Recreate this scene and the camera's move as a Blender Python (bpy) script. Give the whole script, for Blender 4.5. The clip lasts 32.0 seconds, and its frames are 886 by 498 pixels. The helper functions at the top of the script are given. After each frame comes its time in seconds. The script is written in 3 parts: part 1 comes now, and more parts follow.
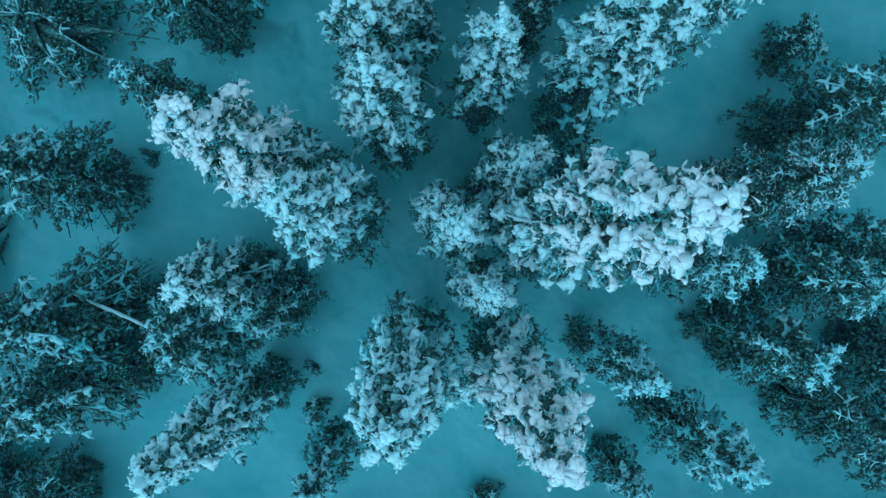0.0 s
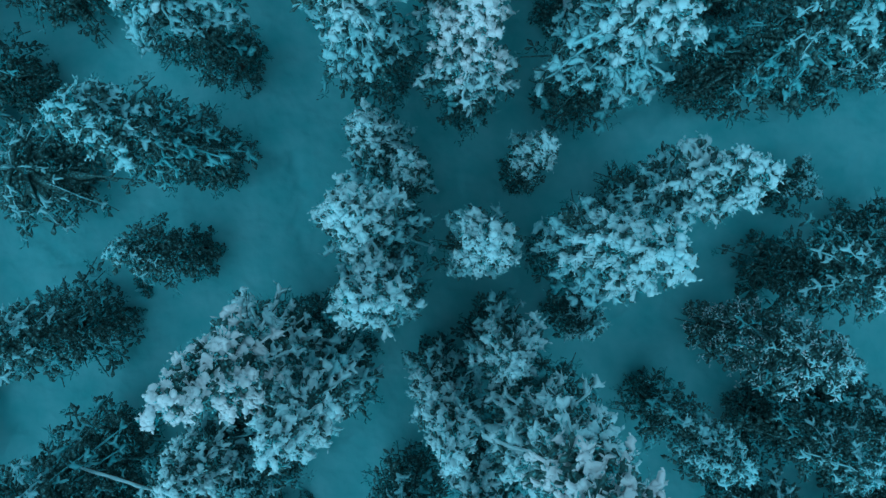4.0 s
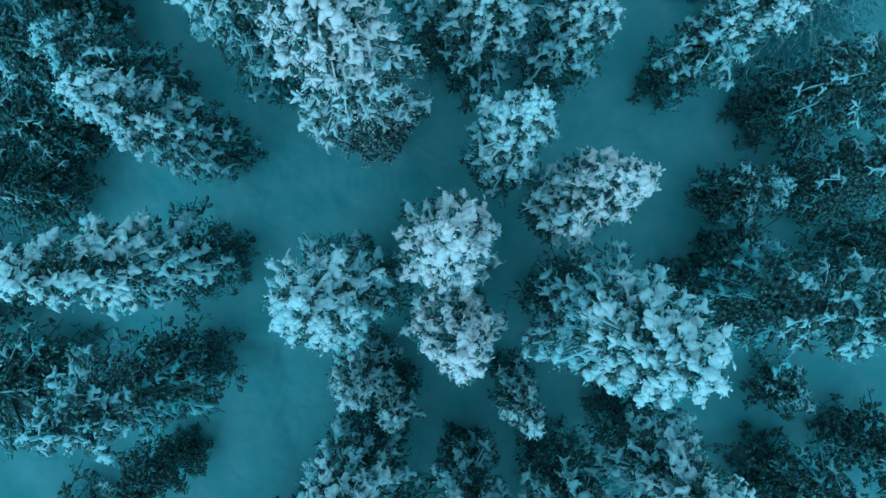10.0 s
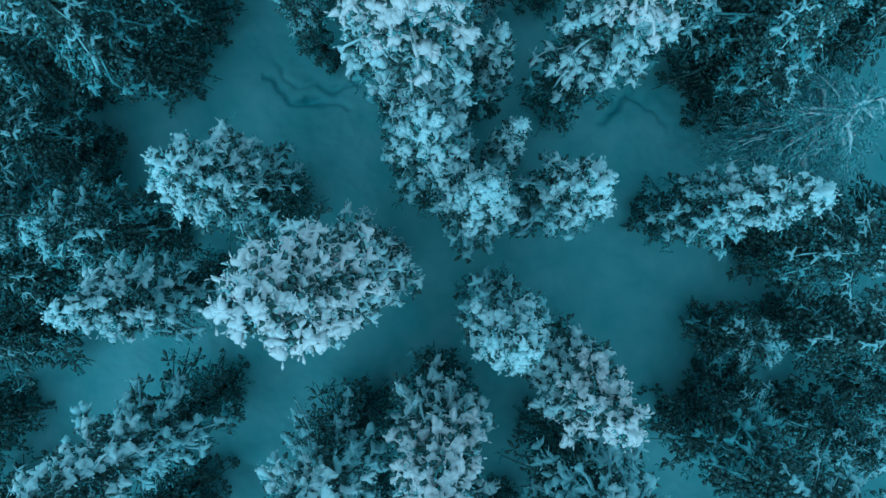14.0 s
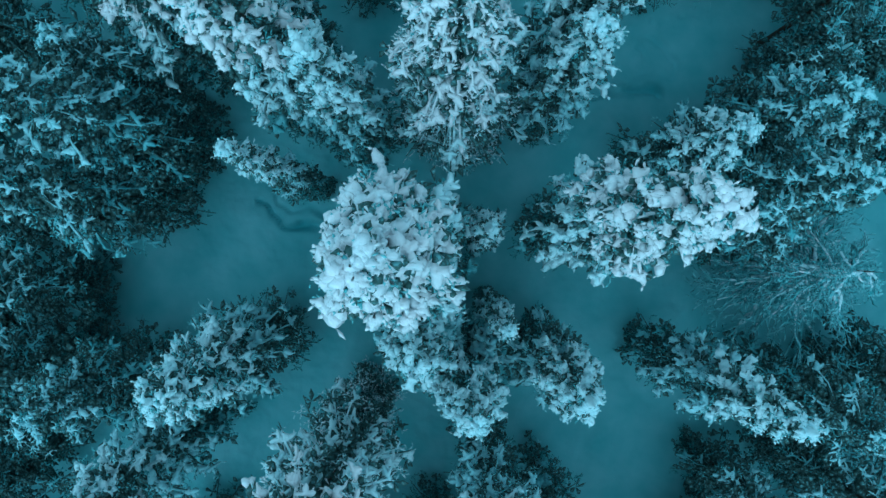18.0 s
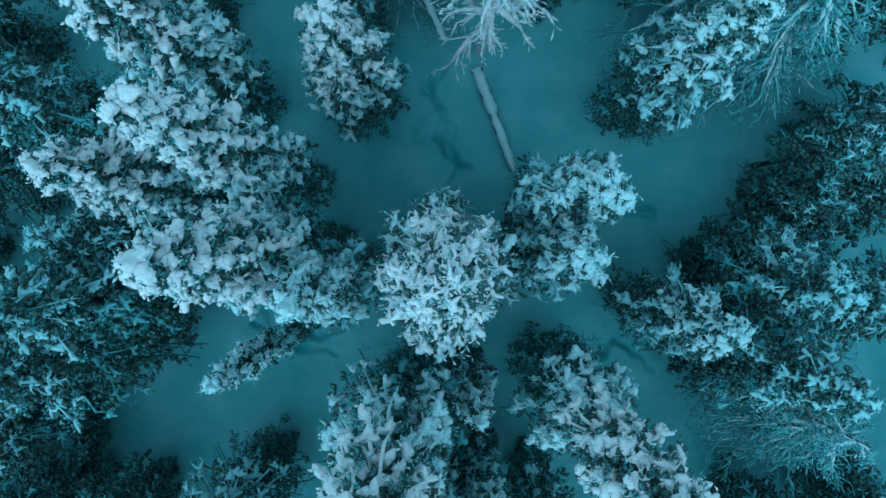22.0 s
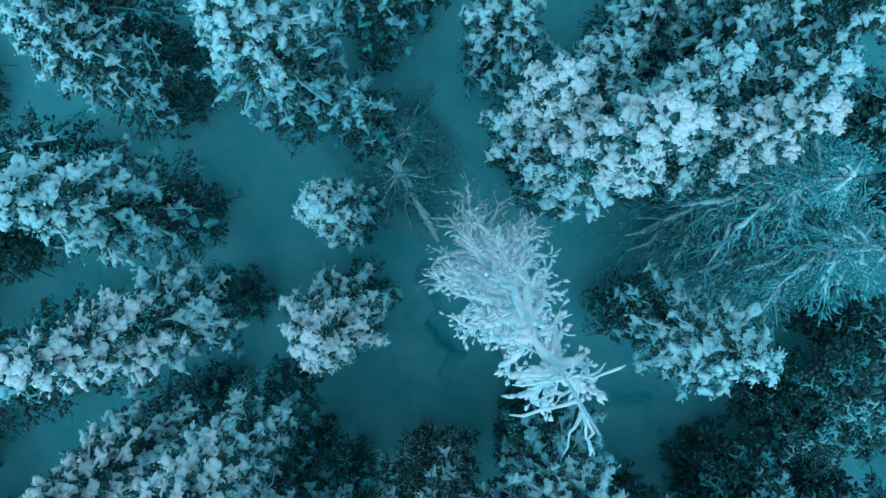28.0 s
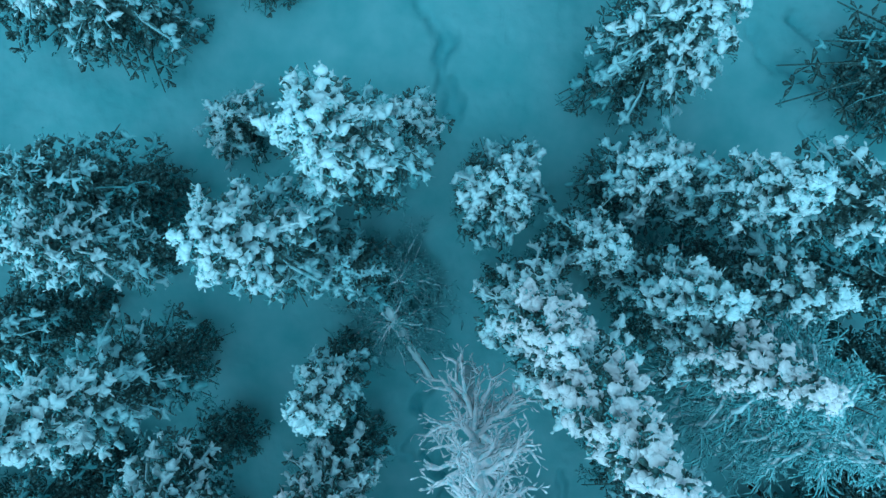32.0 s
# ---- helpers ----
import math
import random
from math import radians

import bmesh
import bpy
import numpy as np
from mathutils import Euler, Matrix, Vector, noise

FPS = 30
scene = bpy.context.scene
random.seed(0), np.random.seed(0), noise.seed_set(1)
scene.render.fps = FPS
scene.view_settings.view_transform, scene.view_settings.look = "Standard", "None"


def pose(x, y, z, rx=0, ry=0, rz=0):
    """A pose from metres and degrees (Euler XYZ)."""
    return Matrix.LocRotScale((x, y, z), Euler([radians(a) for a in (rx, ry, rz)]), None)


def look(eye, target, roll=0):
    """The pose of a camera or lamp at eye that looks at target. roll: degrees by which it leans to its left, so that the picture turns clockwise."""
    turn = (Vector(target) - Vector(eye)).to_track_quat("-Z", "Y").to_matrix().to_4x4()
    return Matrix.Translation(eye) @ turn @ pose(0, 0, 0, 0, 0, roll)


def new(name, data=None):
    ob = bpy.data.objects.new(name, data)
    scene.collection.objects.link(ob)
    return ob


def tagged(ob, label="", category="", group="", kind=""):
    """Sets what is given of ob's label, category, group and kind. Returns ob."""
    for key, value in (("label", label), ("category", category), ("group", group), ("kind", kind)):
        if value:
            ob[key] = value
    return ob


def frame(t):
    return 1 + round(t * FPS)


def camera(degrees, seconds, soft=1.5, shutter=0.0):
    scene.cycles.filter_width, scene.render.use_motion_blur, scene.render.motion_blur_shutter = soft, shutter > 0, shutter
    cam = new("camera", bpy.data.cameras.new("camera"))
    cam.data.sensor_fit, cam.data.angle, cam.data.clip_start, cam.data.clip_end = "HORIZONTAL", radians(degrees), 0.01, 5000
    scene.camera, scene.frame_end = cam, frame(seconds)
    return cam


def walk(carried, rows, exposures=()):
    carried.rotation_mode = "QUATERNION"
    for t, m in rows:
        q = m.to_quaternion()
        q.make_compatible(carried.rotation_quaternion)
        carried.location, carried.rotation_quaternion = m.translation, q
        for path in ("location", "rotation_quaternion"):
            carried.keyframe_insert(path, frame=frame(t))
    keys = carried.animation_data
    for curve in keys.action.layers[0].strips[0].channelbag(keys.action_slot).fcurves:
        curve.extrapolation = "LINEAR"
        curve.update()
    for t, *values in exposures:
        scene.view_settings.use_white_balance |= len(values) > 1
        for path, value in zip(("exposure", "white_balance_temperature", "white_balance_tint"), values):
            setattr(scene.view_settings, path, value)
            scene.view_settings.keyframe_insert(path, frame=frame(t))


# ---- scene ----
cam = camera(73.7, 32.0)
METRES, EYE, TILT, LEAN, TURN = 63.0, 38.0, -90.0, 0.0, 0.0
ROWS = [
    (0.0, 0.0, 0.0, 0.0, 0.0, 0.0, -0.0),
    (0.5, 0.0004, -0.0004, 0.0167, -0.0, -0.0, 0.01),
    (1.0, 0.0009, -0.0005, 0.0334, 0.01, -0.02, 0.02),
    (1.5, 0.0014, -0.0005, 0.0503, 0.0, -0.08, 0.03),
    (2.0, 0.002, -0.0004, 0.0674, 0.0, -0.14, 0.04),
    (2.5, 0.003, -0.0003, 0.0842, 0.01, -0.14, 0.05),
    (3.0, 0.0038, -0.0005, 0.1011, -0.02, -0.17, 0.05),
    (3.5, 0.0047, -0.0002, 0.1181, -0.01, -0.24, 0.06),
    (5.5, 0.0073, 0.0014, 0.1852, -0.04, -0.41, 0.1),
    (6.0, 0.0082, 0.0015, 0.2013, -0.06, -0.35, 0.1),
    (6.5, 0.0094, 0.002, 0.2182, -0.03, -0.47, 0.1),
    (7.0, 0.0102, 0.0024, 0.2343, -0.03, -0.48, 0.1),
    (7.5, 0.0112, 0.0027, 0.2502, -0.02, -0.47, 0.12),
    (8.0, 0.0121, 0.0031, 0.2667, -0.03, -0.54, 0.11),
    (8.5, 0.0133, 0.0035, 0.2829, -0.01, -0.56, 0.11),
    (9.0, 0.0144, 0.0044, 0.2995, -0.04, -0.69, 0.1),
    (9.5, 0.0156, 0.0051, 0.3157, -0.02, -0.69, 0.13),
    (10.0, 0.0167, 0.0059, 0.3319, 0.02, -0.71, 0.13),
    (10.5, 0.0174, 0.0064, 0.3481, -0.0, -0.73, 0.13),
    (11.0, 0.0182, 0.0069, 0.3641, 0.0, -0.72, 0.14),
    (11.5, 0.019, 0.0072, 0.3804, 0.01, -0.81, 0.13),
    (12.0, 0.0196, 0.0074, 0.3964, -0.01, -0.82, 0.13),
    (12.5, 0.0206, 0.0073, 0.4125, 0.01, -0.89, 0.16),
    (13.0, 0.0214, 0.0074, 0.4289, 0.0, -0.99, 0.17),
    (13.5, 0.0224, 0.0074, 0.4447, 0.04, -1.04, 0.14),
    (14.0, 0.0231, 0.0074, 0.4603, 0.04, -1.03, 0.17),
    (14.5, 0.0239, 0.0075, 0.4763, 0.06, -1.12, 0.19),
    (16.5, 0.0273, 0.0076, 0.5402, 0.07, -1.34, 0.21),
    (17.0, 0.0284, 0.0076, 0.556, 0.08, -1.34, 0.22),
    (17.5, 0.0295, 0.0074, 0.5718, 0.08, -1.37, 0.23),
    (18.0, 0.0307, 0.0073, 0.5874, 0.1, -1.38, 0.22),
    (18.5, 0.0319, 0.0075, 0.6032, 0.12, -1.43, 0.22),
    (19.0, 0.033, 0.0074, 0.6189, 0.1, -1.48, 0.24),
    (19.5, 0.0341, 0.0077, 0.6351, 0.13, -1.61, 0.27),
    (20.0, 0.0349, 0.008, 0.6507, 0.13, -1.65, 0.25),
    (20.5, 0.0355, 0.0085, 0.6666, 0.09, -1.75, 0.27),
    (21.0, 0.0361, 0.0091, 0.6825, 0.07, -1.86, 0.29),
    (21.5, 0.0371, 0.0098, 0.6978, 0.11, -1.82, 0.28),
    (22.0, 0.0379, 0.0103, 0.7133, 0.13, -1.86, 0.3),
    (22.5, 0.0386, 0.0109, 0.7291, 0.13, -1.94, 0.3),
    (23.0, 0.0392, 0.0115, 0.7446, 0.11, -1.95, 0.32),
    (23.5, 0.0398, 0.0122, 0.76, 0.11, -1.97, 0.34),
    (24.0, 0.0405, 0.0131, 0.7757, 0.1, -2.04, 0.35),
    (24.5, 0.041, 0.0142, 0.7914, 0.08, -2.08, 0.33),
    (25.0, 0.0418, 0.0153, 0.807, 0.09, -2.12, 0.33),
    (25.5, 0.0427, 0.0165, 0.8228, 0.12, -2.19, 0.32),
    (27.5, 0.0458, 0.0208, 0.8854, 0.21, -2.43, 0.22),
    (28.0, 0.0464, 0.0217, 0.9013, 0.21, -2.47, 0.22),
    (28.5, 0.0471, 0.023, 0.9172, 0.21, -2.53, 0.22),
    (29.0, 0.0481, 0.0241, 0.9334, 0.26, -2.62, 0.21),
    (29.5, 0.0488, 0.0251, 0.9496, 0.28, -2.69, 0.19),
    (30.0, 0.0496, 0.0261, 0.9658, 0.29, -2.76, 0.21),
    (30.5, 0.0507, 0.0271, 0.9819, 0.32, -2.81, 0.23),
    (31.0, 0.0515, 0.028, 0.9978, 0.3, -2.82, 0.24),
]
ROWS.append((32.0, 0.0532, 0.0296, 1.0296, 0.32, -2.9, 0.24))
EXPOSURES = [
    (0.0, 1.02, 5120, -37),
    (1.0, 1.00, 5120, -37),
    (2.0, 0.82, 5060, -38),
    (3.0, 0.70, 5020, -40),
    (6.0, 0.65, 5000, -40),
    (9.0, 0.76, 5020, -39),
    (12.0, 1.07, 5080, -38),
    (13.0, 1.02, 5080, -38),
    (14.0, 0.82, 5060, -38),
    (17.0, 1.01, 5150, -36),
    (19.0, 1.01, 5180, -36),
    (21.0, 1.05, 5180, -36),
    (23.0, 0.83, 5020, -39),
    (25.0, 0.73, 4940, -40),
    (28.0, 0.99, 5040, -38),
    (30.0, 1.29, 5190, -34),
    (32.0, 1.29, 5240, -33),
]
walk(cam, [(t, pose(0, 0, EYE, TILT, LEAN, TURN) @ pose(METRES * x, METRES * 1.32 * y, METRES * z, 90 + 0.758 * pitch, roll, yaw)) for t, x, y, z, yaw, pitch, roll in ROWS], EXPOSURES)

# ---- world, sun, exposure ----
SUN_AZIMUTH, SUN_ELEVATION = 200.0, 55.0
world = bpy.data.worlds.new("overcast_sky")
scene.world = world
world.use_nodes = True
wn, wl = world.node_tree.nodes, world.node_tree.links
wn.clear()
sky = wn.new("ShaderNodeTexSky")
sky.sky_type, sky.sun_disc = "NISHITA", False
sky.sun_elevation, sky.sun_rotation = radians(SUN_ELEVATION), radians(SUN_AZIMUTH)
sky.air_density, sky.dust_density, sky.ozone_density = 1.0, 0.6, 2.0
back, wout = wn.new("ShaderNodeBackground"), wn.new("ShaderNodeOutputWorld")
back.inputs["Strength"].default_value = 0.085
haze = wn.new("ShaderNodeMix")
haze.data_type, haze.blend_type = "RGBA", "MULTIPLY"
haze.inputs[0].default_value, haze.inputs[7].default_value = 1.0, (0.84, 1.0, 1.26, 1)
veil = wn.new("ShaderNodeHueSaturation")
veil.inputs["Saturation"].default_value = 0.15
wl.new(sky.outputs[0], veil.inputs["Color"])
wl.new(veil.outputs[0], haze.inputs[6])
wl.new(haze.outputs[2], back.inputs["Color"])
wl.new(back.outputs[0], wout.inputs["Surface"])

sun_data = bpy.data.lights.new("veiled_sun", "SUN")
sun_data.energy, sun_data.angle, sun_data.color = 0.52, radians(90), (0.61, 0.77, 1.0)
sun = new("veiled_sun", sun_data)
az, el = radians(SUN_AZIMUTH), radians(SUN_ELEVATION)
sun.matrix_world = look((60 * math.sin(az) * math.cos(el), 60 * math.cos(az) * math.cos(el), 60 * math.sin(el)), (0, 0, 0))


# ---- materials ----
def shader(name, rough=0.8):
    m = bpy.data.materials.new(name)
    m.use_nodes = True
    b = m.node_tree.nodes["Principled BSDF"]
    b.inputs["Roughness"].default_value = rough
    return m, m.node_tree.nodes, m.node_tree.links, b


def noise_node(n, l, scale, detail=3.0, rough=0.55, coords="Object", twist=0.0):
    c = n.new("ShaderNodeTexCoord") if coords == "Object" else n.new("ShaderNodeNewGeometry")
    t = n.new("ShaderNodeTexNoise")
    t.inputs["Scale"].default_value, t.inputs["Detail"].default_value = scale, detail
    t.inputs["Roughness"].default_value, t.inputs["Distortion"].default_value = rough, twist
    l.new(c.outputs["Object" if coords == "Object" else "Position"], t.inputs["Vector"])
    return t.outputs["Fac"]


def ramp(n, l, fac, stops):
    r = n.new("ShaderNodeValToRGB")
    r.color_ramp.elements[0].position, r.color_ramp.elements[0].color = stops[0][0], (*stops[0][1], 1)
    r.color_ramp.elements[1].position, r.color_ramp.elements[1].color = stops[-1][0], (*stops[-1][1], 1)
    for p, c in stops[1:-1]:
        r.color_ramp.elements.new(p).color = (*c, 1)
    l.new(fac, r.inputs[0])
    return r.outputs[0]


def bump(n, l, b, height, strength, distance):
    k = n.new("ShaderNodeBump")
    k.inputs["Strength"].default_value, k.inputs["Distance"].default_value = strength, distance
    l.new(height, k.inputs["Height"])
    old = b.inputs["Normal"].links
    if old:
        l.new(old[0].from_socket, k.inputs["Normal"])
    l.new(k.outputs[0], b.inputs["Normal"])


def upward(n, l, lo, hi):
    """How far a face looks upwards, from 0 at lo to 1 at hi: snow settles there."""
    g, s, m = n.new("ShaderNodeNewGeometry"), n.new("ShaderNodeSeparateXYZ"), n.new("ShaderNodeMapRange")
    l.new(g.outputs["Normal"], s.inputs[0])
    l.new(s.outputs["Z"], m.inputs["Value"])
    m.inputs["From Min"].default_value, m.inputs["From Max"].default_value = lo, hi
    return m.outputs[0]


def mixed(n, l, fac, a, b2):
    k = n.new("ShaderNodeMix")
    k.data_type = "RGBA"
    for sock, v in ((k.inputs[0], fac), (k.inputs[6], a), (k.inputs[7], b2)):
        if isinstance(v, (tuple, float)):
            sock.default_value = (*v, 1) if isinstance(v, tuple) else v
        else:
            l.new(v, sock)
    return k.outputs[2]


def math_node(n, l, op, a, b2):
    k = n.new("ShaderNodeMath")
    k.operation = op
    for i, v in enumerate((a, b2)):
        if isinstance(v, float):
            k.inputs[i].default_value = v
        else:
            l.new(v, k.inputs[i])
    return k.outputs[0]


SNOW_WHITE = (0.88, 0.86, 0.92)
# Forest-floor snow toned dark teal; the shade between the trees is in this colour.
SHADED_FLOOR, SHADED_FLOOR_DARK = (0.255, 0.50, 0.56), (0.165, 0.41, 0.46)


def shade_toned_snow(name, dull, fresh):
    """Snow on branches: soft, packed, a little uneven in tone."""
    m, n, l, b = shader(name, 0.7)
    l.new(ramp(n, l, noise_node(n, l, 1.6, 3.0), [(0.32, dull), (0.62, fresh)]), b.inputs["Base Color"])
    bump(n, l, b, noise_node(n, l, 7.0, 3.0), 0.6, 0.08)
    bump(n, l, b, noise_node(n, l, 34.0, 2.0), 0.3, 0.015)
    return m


# One snow in four tones, which paint shade below and light on the tops.
SHADED_SNOW = shade_toned_snow("shade_toned_snow", (0.15, 0.38, 0.43), (0.28, 0.54, 0.60))
HALF_SHADED_SNOW = shade_toned_snow("half_shaded_snow", (0.38, 0.64, 0.71), (0.48, 0.72, 0.79))
LIT_SNOW = shade_toned_snow("lit_snow", (0.55, 0.76, 0.83), (0.66, 0.81, 0.87))
BRIGHT_LIT_SNOW = shade_toned_snow("bright_lit_snow", (0.69, 0.76, 0.82), (0.79, 0.79, 0.84))

NEEDLES, n, l, b = shader("dark_needles", 0.85)
green = ramp(n, l, noise_node(n, l, 3.0), [(0.3, (0.044, 0.086, 0.084)), (0.7, (0.080, 0.142, 0.136))])
frost = math_node(n, l, "MULTIPLY", upward(n, l, 0.2, 0.9), ramp(n, l, noise_node(n, l, 9.0), [(0.46, (0.0, 0.0, 0.0)), (0.62, (0.6, 0.6, 0.6))]))
l.new(mixed(n, l, frost, green, (0.30, 0.56, 0.62)), b.inputs["Base Color"])
bump(n, l, b, noise_node(n, l, 60.0, 2.0), 0.6, 0.02)

def rime(name, lo, mid, hi):
    """Twigs whose upper sides are grey with rime, unevenly."""
    m, n, l, b = shader(name, 0.85)
    white = ramp(n, l, noise_node(n, l, 2.6, 4.0), [(0.32, lo), (0.46, mid), (0.62, hi)])
    l.new(mixed(n, l, upward(n, l, -0.6, 0.35), (0.040, 0.085, 0.080), white), b.inputs["Base Color"])
    bump(n, l, b, noise_node(n, l, 50.0, 2.0), 0.5, 0.015)
    return m


# The low-bough and outer-tree rimes are darker copies with shade in the colour.
SHADED_RIME = rime("shaded_rime_twigs", (0.030, 0.085, 0.085), (0.07, 0.22, 0.24), (0.17, 0.40, 0.44))
EDGE_SHADED_RIME = rime("edge_shaded_rime", (0.07, 0.22, 0.24), (0.14, 0.35, 0.39), (0.24, 0.49, 0.54))
FROSTED = rime("frosted_twigs", (0.12, 0.34, 0.38), (0.23, 0.50, 0.55), (0.36, 0.63, 0.69))

FROST, n, l, b = shader("hoar_frost", 0.85)
white = ramp(n, l, noise_node(n, l, 5.0), [(0.3, (0.24, 0.50, 0.56)), (0.48, (0.54, 0.77, 0.84)), (0.62, SNOW_WHITE)])
l.new(mixed(n, l, upward(n, l, -0.5, 0.15), (0.05, 0.09, 0.09), white), b.inputs["Base Color"])
bump(n, l, b, noise_node(n, l, 50.0, 2.0), 0.5, 0.015)

PALE_FROST, n, l, b = shader("thick_hoar_frost", 0.8)
white = ramp(n, l, noise_node(n, l, 4.0), [(0.35, (0.50, 0.70, 0.78)), (0.55, SNOW_WHITE)])
l.new(mixed(n, l, upward(n, l, -0.8, -0.1), (0.10, 0.20, 0.22), white), b.inputs["Base Color"])
bump(n, l, b, noise_node(n, l, 18.0, 3.0), 0.7, 0.03)

BARK, n, l, b = shader("dark_bark", 0.9)
tone = ramp(n, l, noise_node(n, l, 5.0, 5.0), [(0.3, (0.030, 0.022, 0.017)), (0.7, (0.085, 0.066, 0.052))])
l.new(mixed(n, l, math_node(n, l, "MULTIPLY", upward(n, l, 0.2, 0.7), 0.9), tone, (0.72, 0.80, 0.84)), b.inputs["Base Color"])
bump(n, l, b, noise_node(n, l, 22.0, 4.0), 0.8, 0.03)

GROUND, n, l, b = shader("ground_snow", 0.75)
l.new(ramp(n, l, noise_node(n, l, 0.35, 4.0), [(0.3, SHADED_FLOOR_DARK), (0.7, SHADED_FLOOR)]), b.inputs["Base Color"])
bump(n, l, b, noise_node(n, l, 0.5, 2.0), 0.6, 0.6)
bump(n, l, b, noise_node(n, l, 1.8, 2.0), 0.25, 0.15)
bump(n, l, b, noise_node(n, l, 14.0, 2.0), 0.12, 0.02)


# ---- mesh makers ----
def lofts(start, way, length, lift, sag, radius, sides, rings, profile, flat=1.0, wobble=0.0, rng=None, round_ends=False):
    """Many curved, tapered tubes at once. start, way: n x 3; the other sizes: n. profile: rings radii, 0 to 1.
    Each runs length along way, then lifts and sags by s squared."""
    n = len(start)
    s = np.linspace(0, 1, rings)
    if round_ends:
        s = (1 - np.cos(math.pi * s)) / 2
    path = start[:, None, :] + way[:, None, :] * (length[:, None] * s)[:, :, None]
    path[:, :, 2] += lift[:, None] * s - sag[:, None] * s * s
    if wobble and rng is not None:
        path[:, 1:] += rng.normal(0, wobble, (n, rings - 1, 3)) * length[:, None, None]
    tangent = np.gradient(path, axis=1)
    tangent /= np.linalg.norm(tangent, axis=2, keepdims=True) + 1e-9
    up = np.zeros_like(tangent)
    up[:, :, 2] = 1.0
    up[np.abs(tangent[:, :, 2]) > 0.95] = (1.0, 0.0, 0.0)
    side = np.cross(tangent, up)
    side /= np.linalg.norm(side, axis=2, keepdims=True) + 1e-9
    over = np.cross(side, tangent)
    r = radius[:, None] * np.asarray(profile)[None, :]
    if rng is not None:
        r = r * rng.uniform(0.75, 1.28, r.shape)
    a = np.linspace(0, 2 * math.pi, sides, endpoint=False)
    ring = side[:, :, None, :] * np.cos(a)[None, None, :, None] + flat * over[:, :, None, :] * np.sin(a)[None, None, :, None]
    if rng is not None and sides > 3:
        ring = ring * rng.uniform(0.88, 1.12, (n, rings, sides, 1))
    verts = (path[:, :, None, :] + ring * r[:, :, None, None]).reshape(-1, 3)
    i = np.arange(rings - 1)[:, None] * sides
    j = np.arange(sides)[None, :]
    k = (np.arange(sides)[None, :] + 1) % sides
    quad = np.stack([i + j, i + k, i + sides + k, i + sides + j], axis=-1).reshape(-1, 4)
    faces = (quad[None] + (np.arange(n) * rings * sides)[:, None, None]).reshape(-1, 4)
    return verts, faces, path


def beads(start, way, length, radius, rng):
    """Many short three-sided twig ends at once, thickest before the tip."""
    n = len(start)
    ref = np.where(np.abs(way[:, 2:3]) > 0.9, np.array([[1.0, 0.0, 0.0]]), np.array([[0.0, 0.0, 1.0]]))
    side = np.cross(way, ref)
    side /= np.linalg.norm(side, axis=1, keepdims=True) + 1e-9
    over = np.cross(side, way)
    a = np.array([0.5, 2.6, 4.7])[None] + rng.uniform(-0.5, 0.5, (n, 1))
    middle = start + way * (length * rng.uniform(0.55, 0.85, n))[:, None]
    ring = middle[:, None] + radius[:, None, None] * (side[:, None] * np.cos(a)[:, :, None] + over[:, None] * np.sin(a)[:, :, None])
    tip = (start + way * length[:, None] + rng.normal(0, 0.08, (n, 3)) * length[:, None])[:, None]
    verts = np.concatenate([start[:, None], ring, tip], axis=1).reshape(-1, 3)
    one = [[0, 2, 1], [0, 3, 2], [0, 1, 3], [4, 1, 2], [4, 2, 3], [4, 3, 1]]
    faces = (np.array(one)[None] + (np.arange(n) * 5)[:, None, None]).reshape(-1, 3)
    return verts, faces


def mesh_of(name, pieces, material, smooth=True):
    """One mesh from several (verts, faces) pairs; the faces have three or four corners."""
    count, vs, loops, sizes = 0, [], [], []
    for v, f in pieces:
        vs.append(v)
        loops.append((f + count).ravel())
        sizes.append(np.full(len(f), f.shape[1]))
        count += len(v)
    v, corners, size = np.concatenate(vs), np.concatenate(loops), np.concatenate(sizes)
    me = bpy.data.meshes.new(name)
    me.vertices.add(len(v))
    me.vertices.foreach_set("co", v.astype(np.float32).ravel())
    me.loops.add(len(corners))
    me.loops.foreach_set("vertex_index", corners.astype(np.int32))
    me.polygons.add(len(size))
    me.polygons.foreach_set("loop_start", np.concatenate([[0], np.cumsum(size)[:-1]]).astype(np.int32))
    me.polygons.foreach_set("use_smooth", np.full(len(size), smooth))
    me.update(calc_edges=True)
    me.materials.append(material)
    return me


def part(name, pieces, material, parent, label="", smooth=True):
    ob = new(name, mesh_of(name, pieces, material, smooth))
    ob.parent = parent
    return tagged(ob, label)


def unit(v):
    return v / (np.linalg.norm(v, axis=-1, keepdims=True) + 1e-9)


# ---- ground ----
def furrow(x, y, points, width, depth):
    """Depth of a winding groove through the points, in metres."""
    best = np.full(x.shape, 1e9)
    wind = 0.26 * np.sin(2.1 * y + 0.7 * x) + 0.13 * np.sin(4.7 * x - 3.1 * y)
    x, y = x + wind, y + 0.24 * np.sin(2.3 * x + 1.3) + 0.12 * np.sin(5.1 * y + 2.0 * x)
    for (ax, ay), (bx, by) in zip(points[:-1], points[1:]):
        dx, dy = bx - ax, by - ay
        s = np.clip(((x - ax) * dx + (y - ay) * dy) / (dx * dx + dy * dy), 0, 1)
        best = np.minimum(best, np.hypot(x - ax - s * dx, y - ay - s * dy))
    return depth * (0.75 + 0.35 * np.sin(1.7 * x + 2.2 * y)) * np.exp(-(best / width) ** 2)


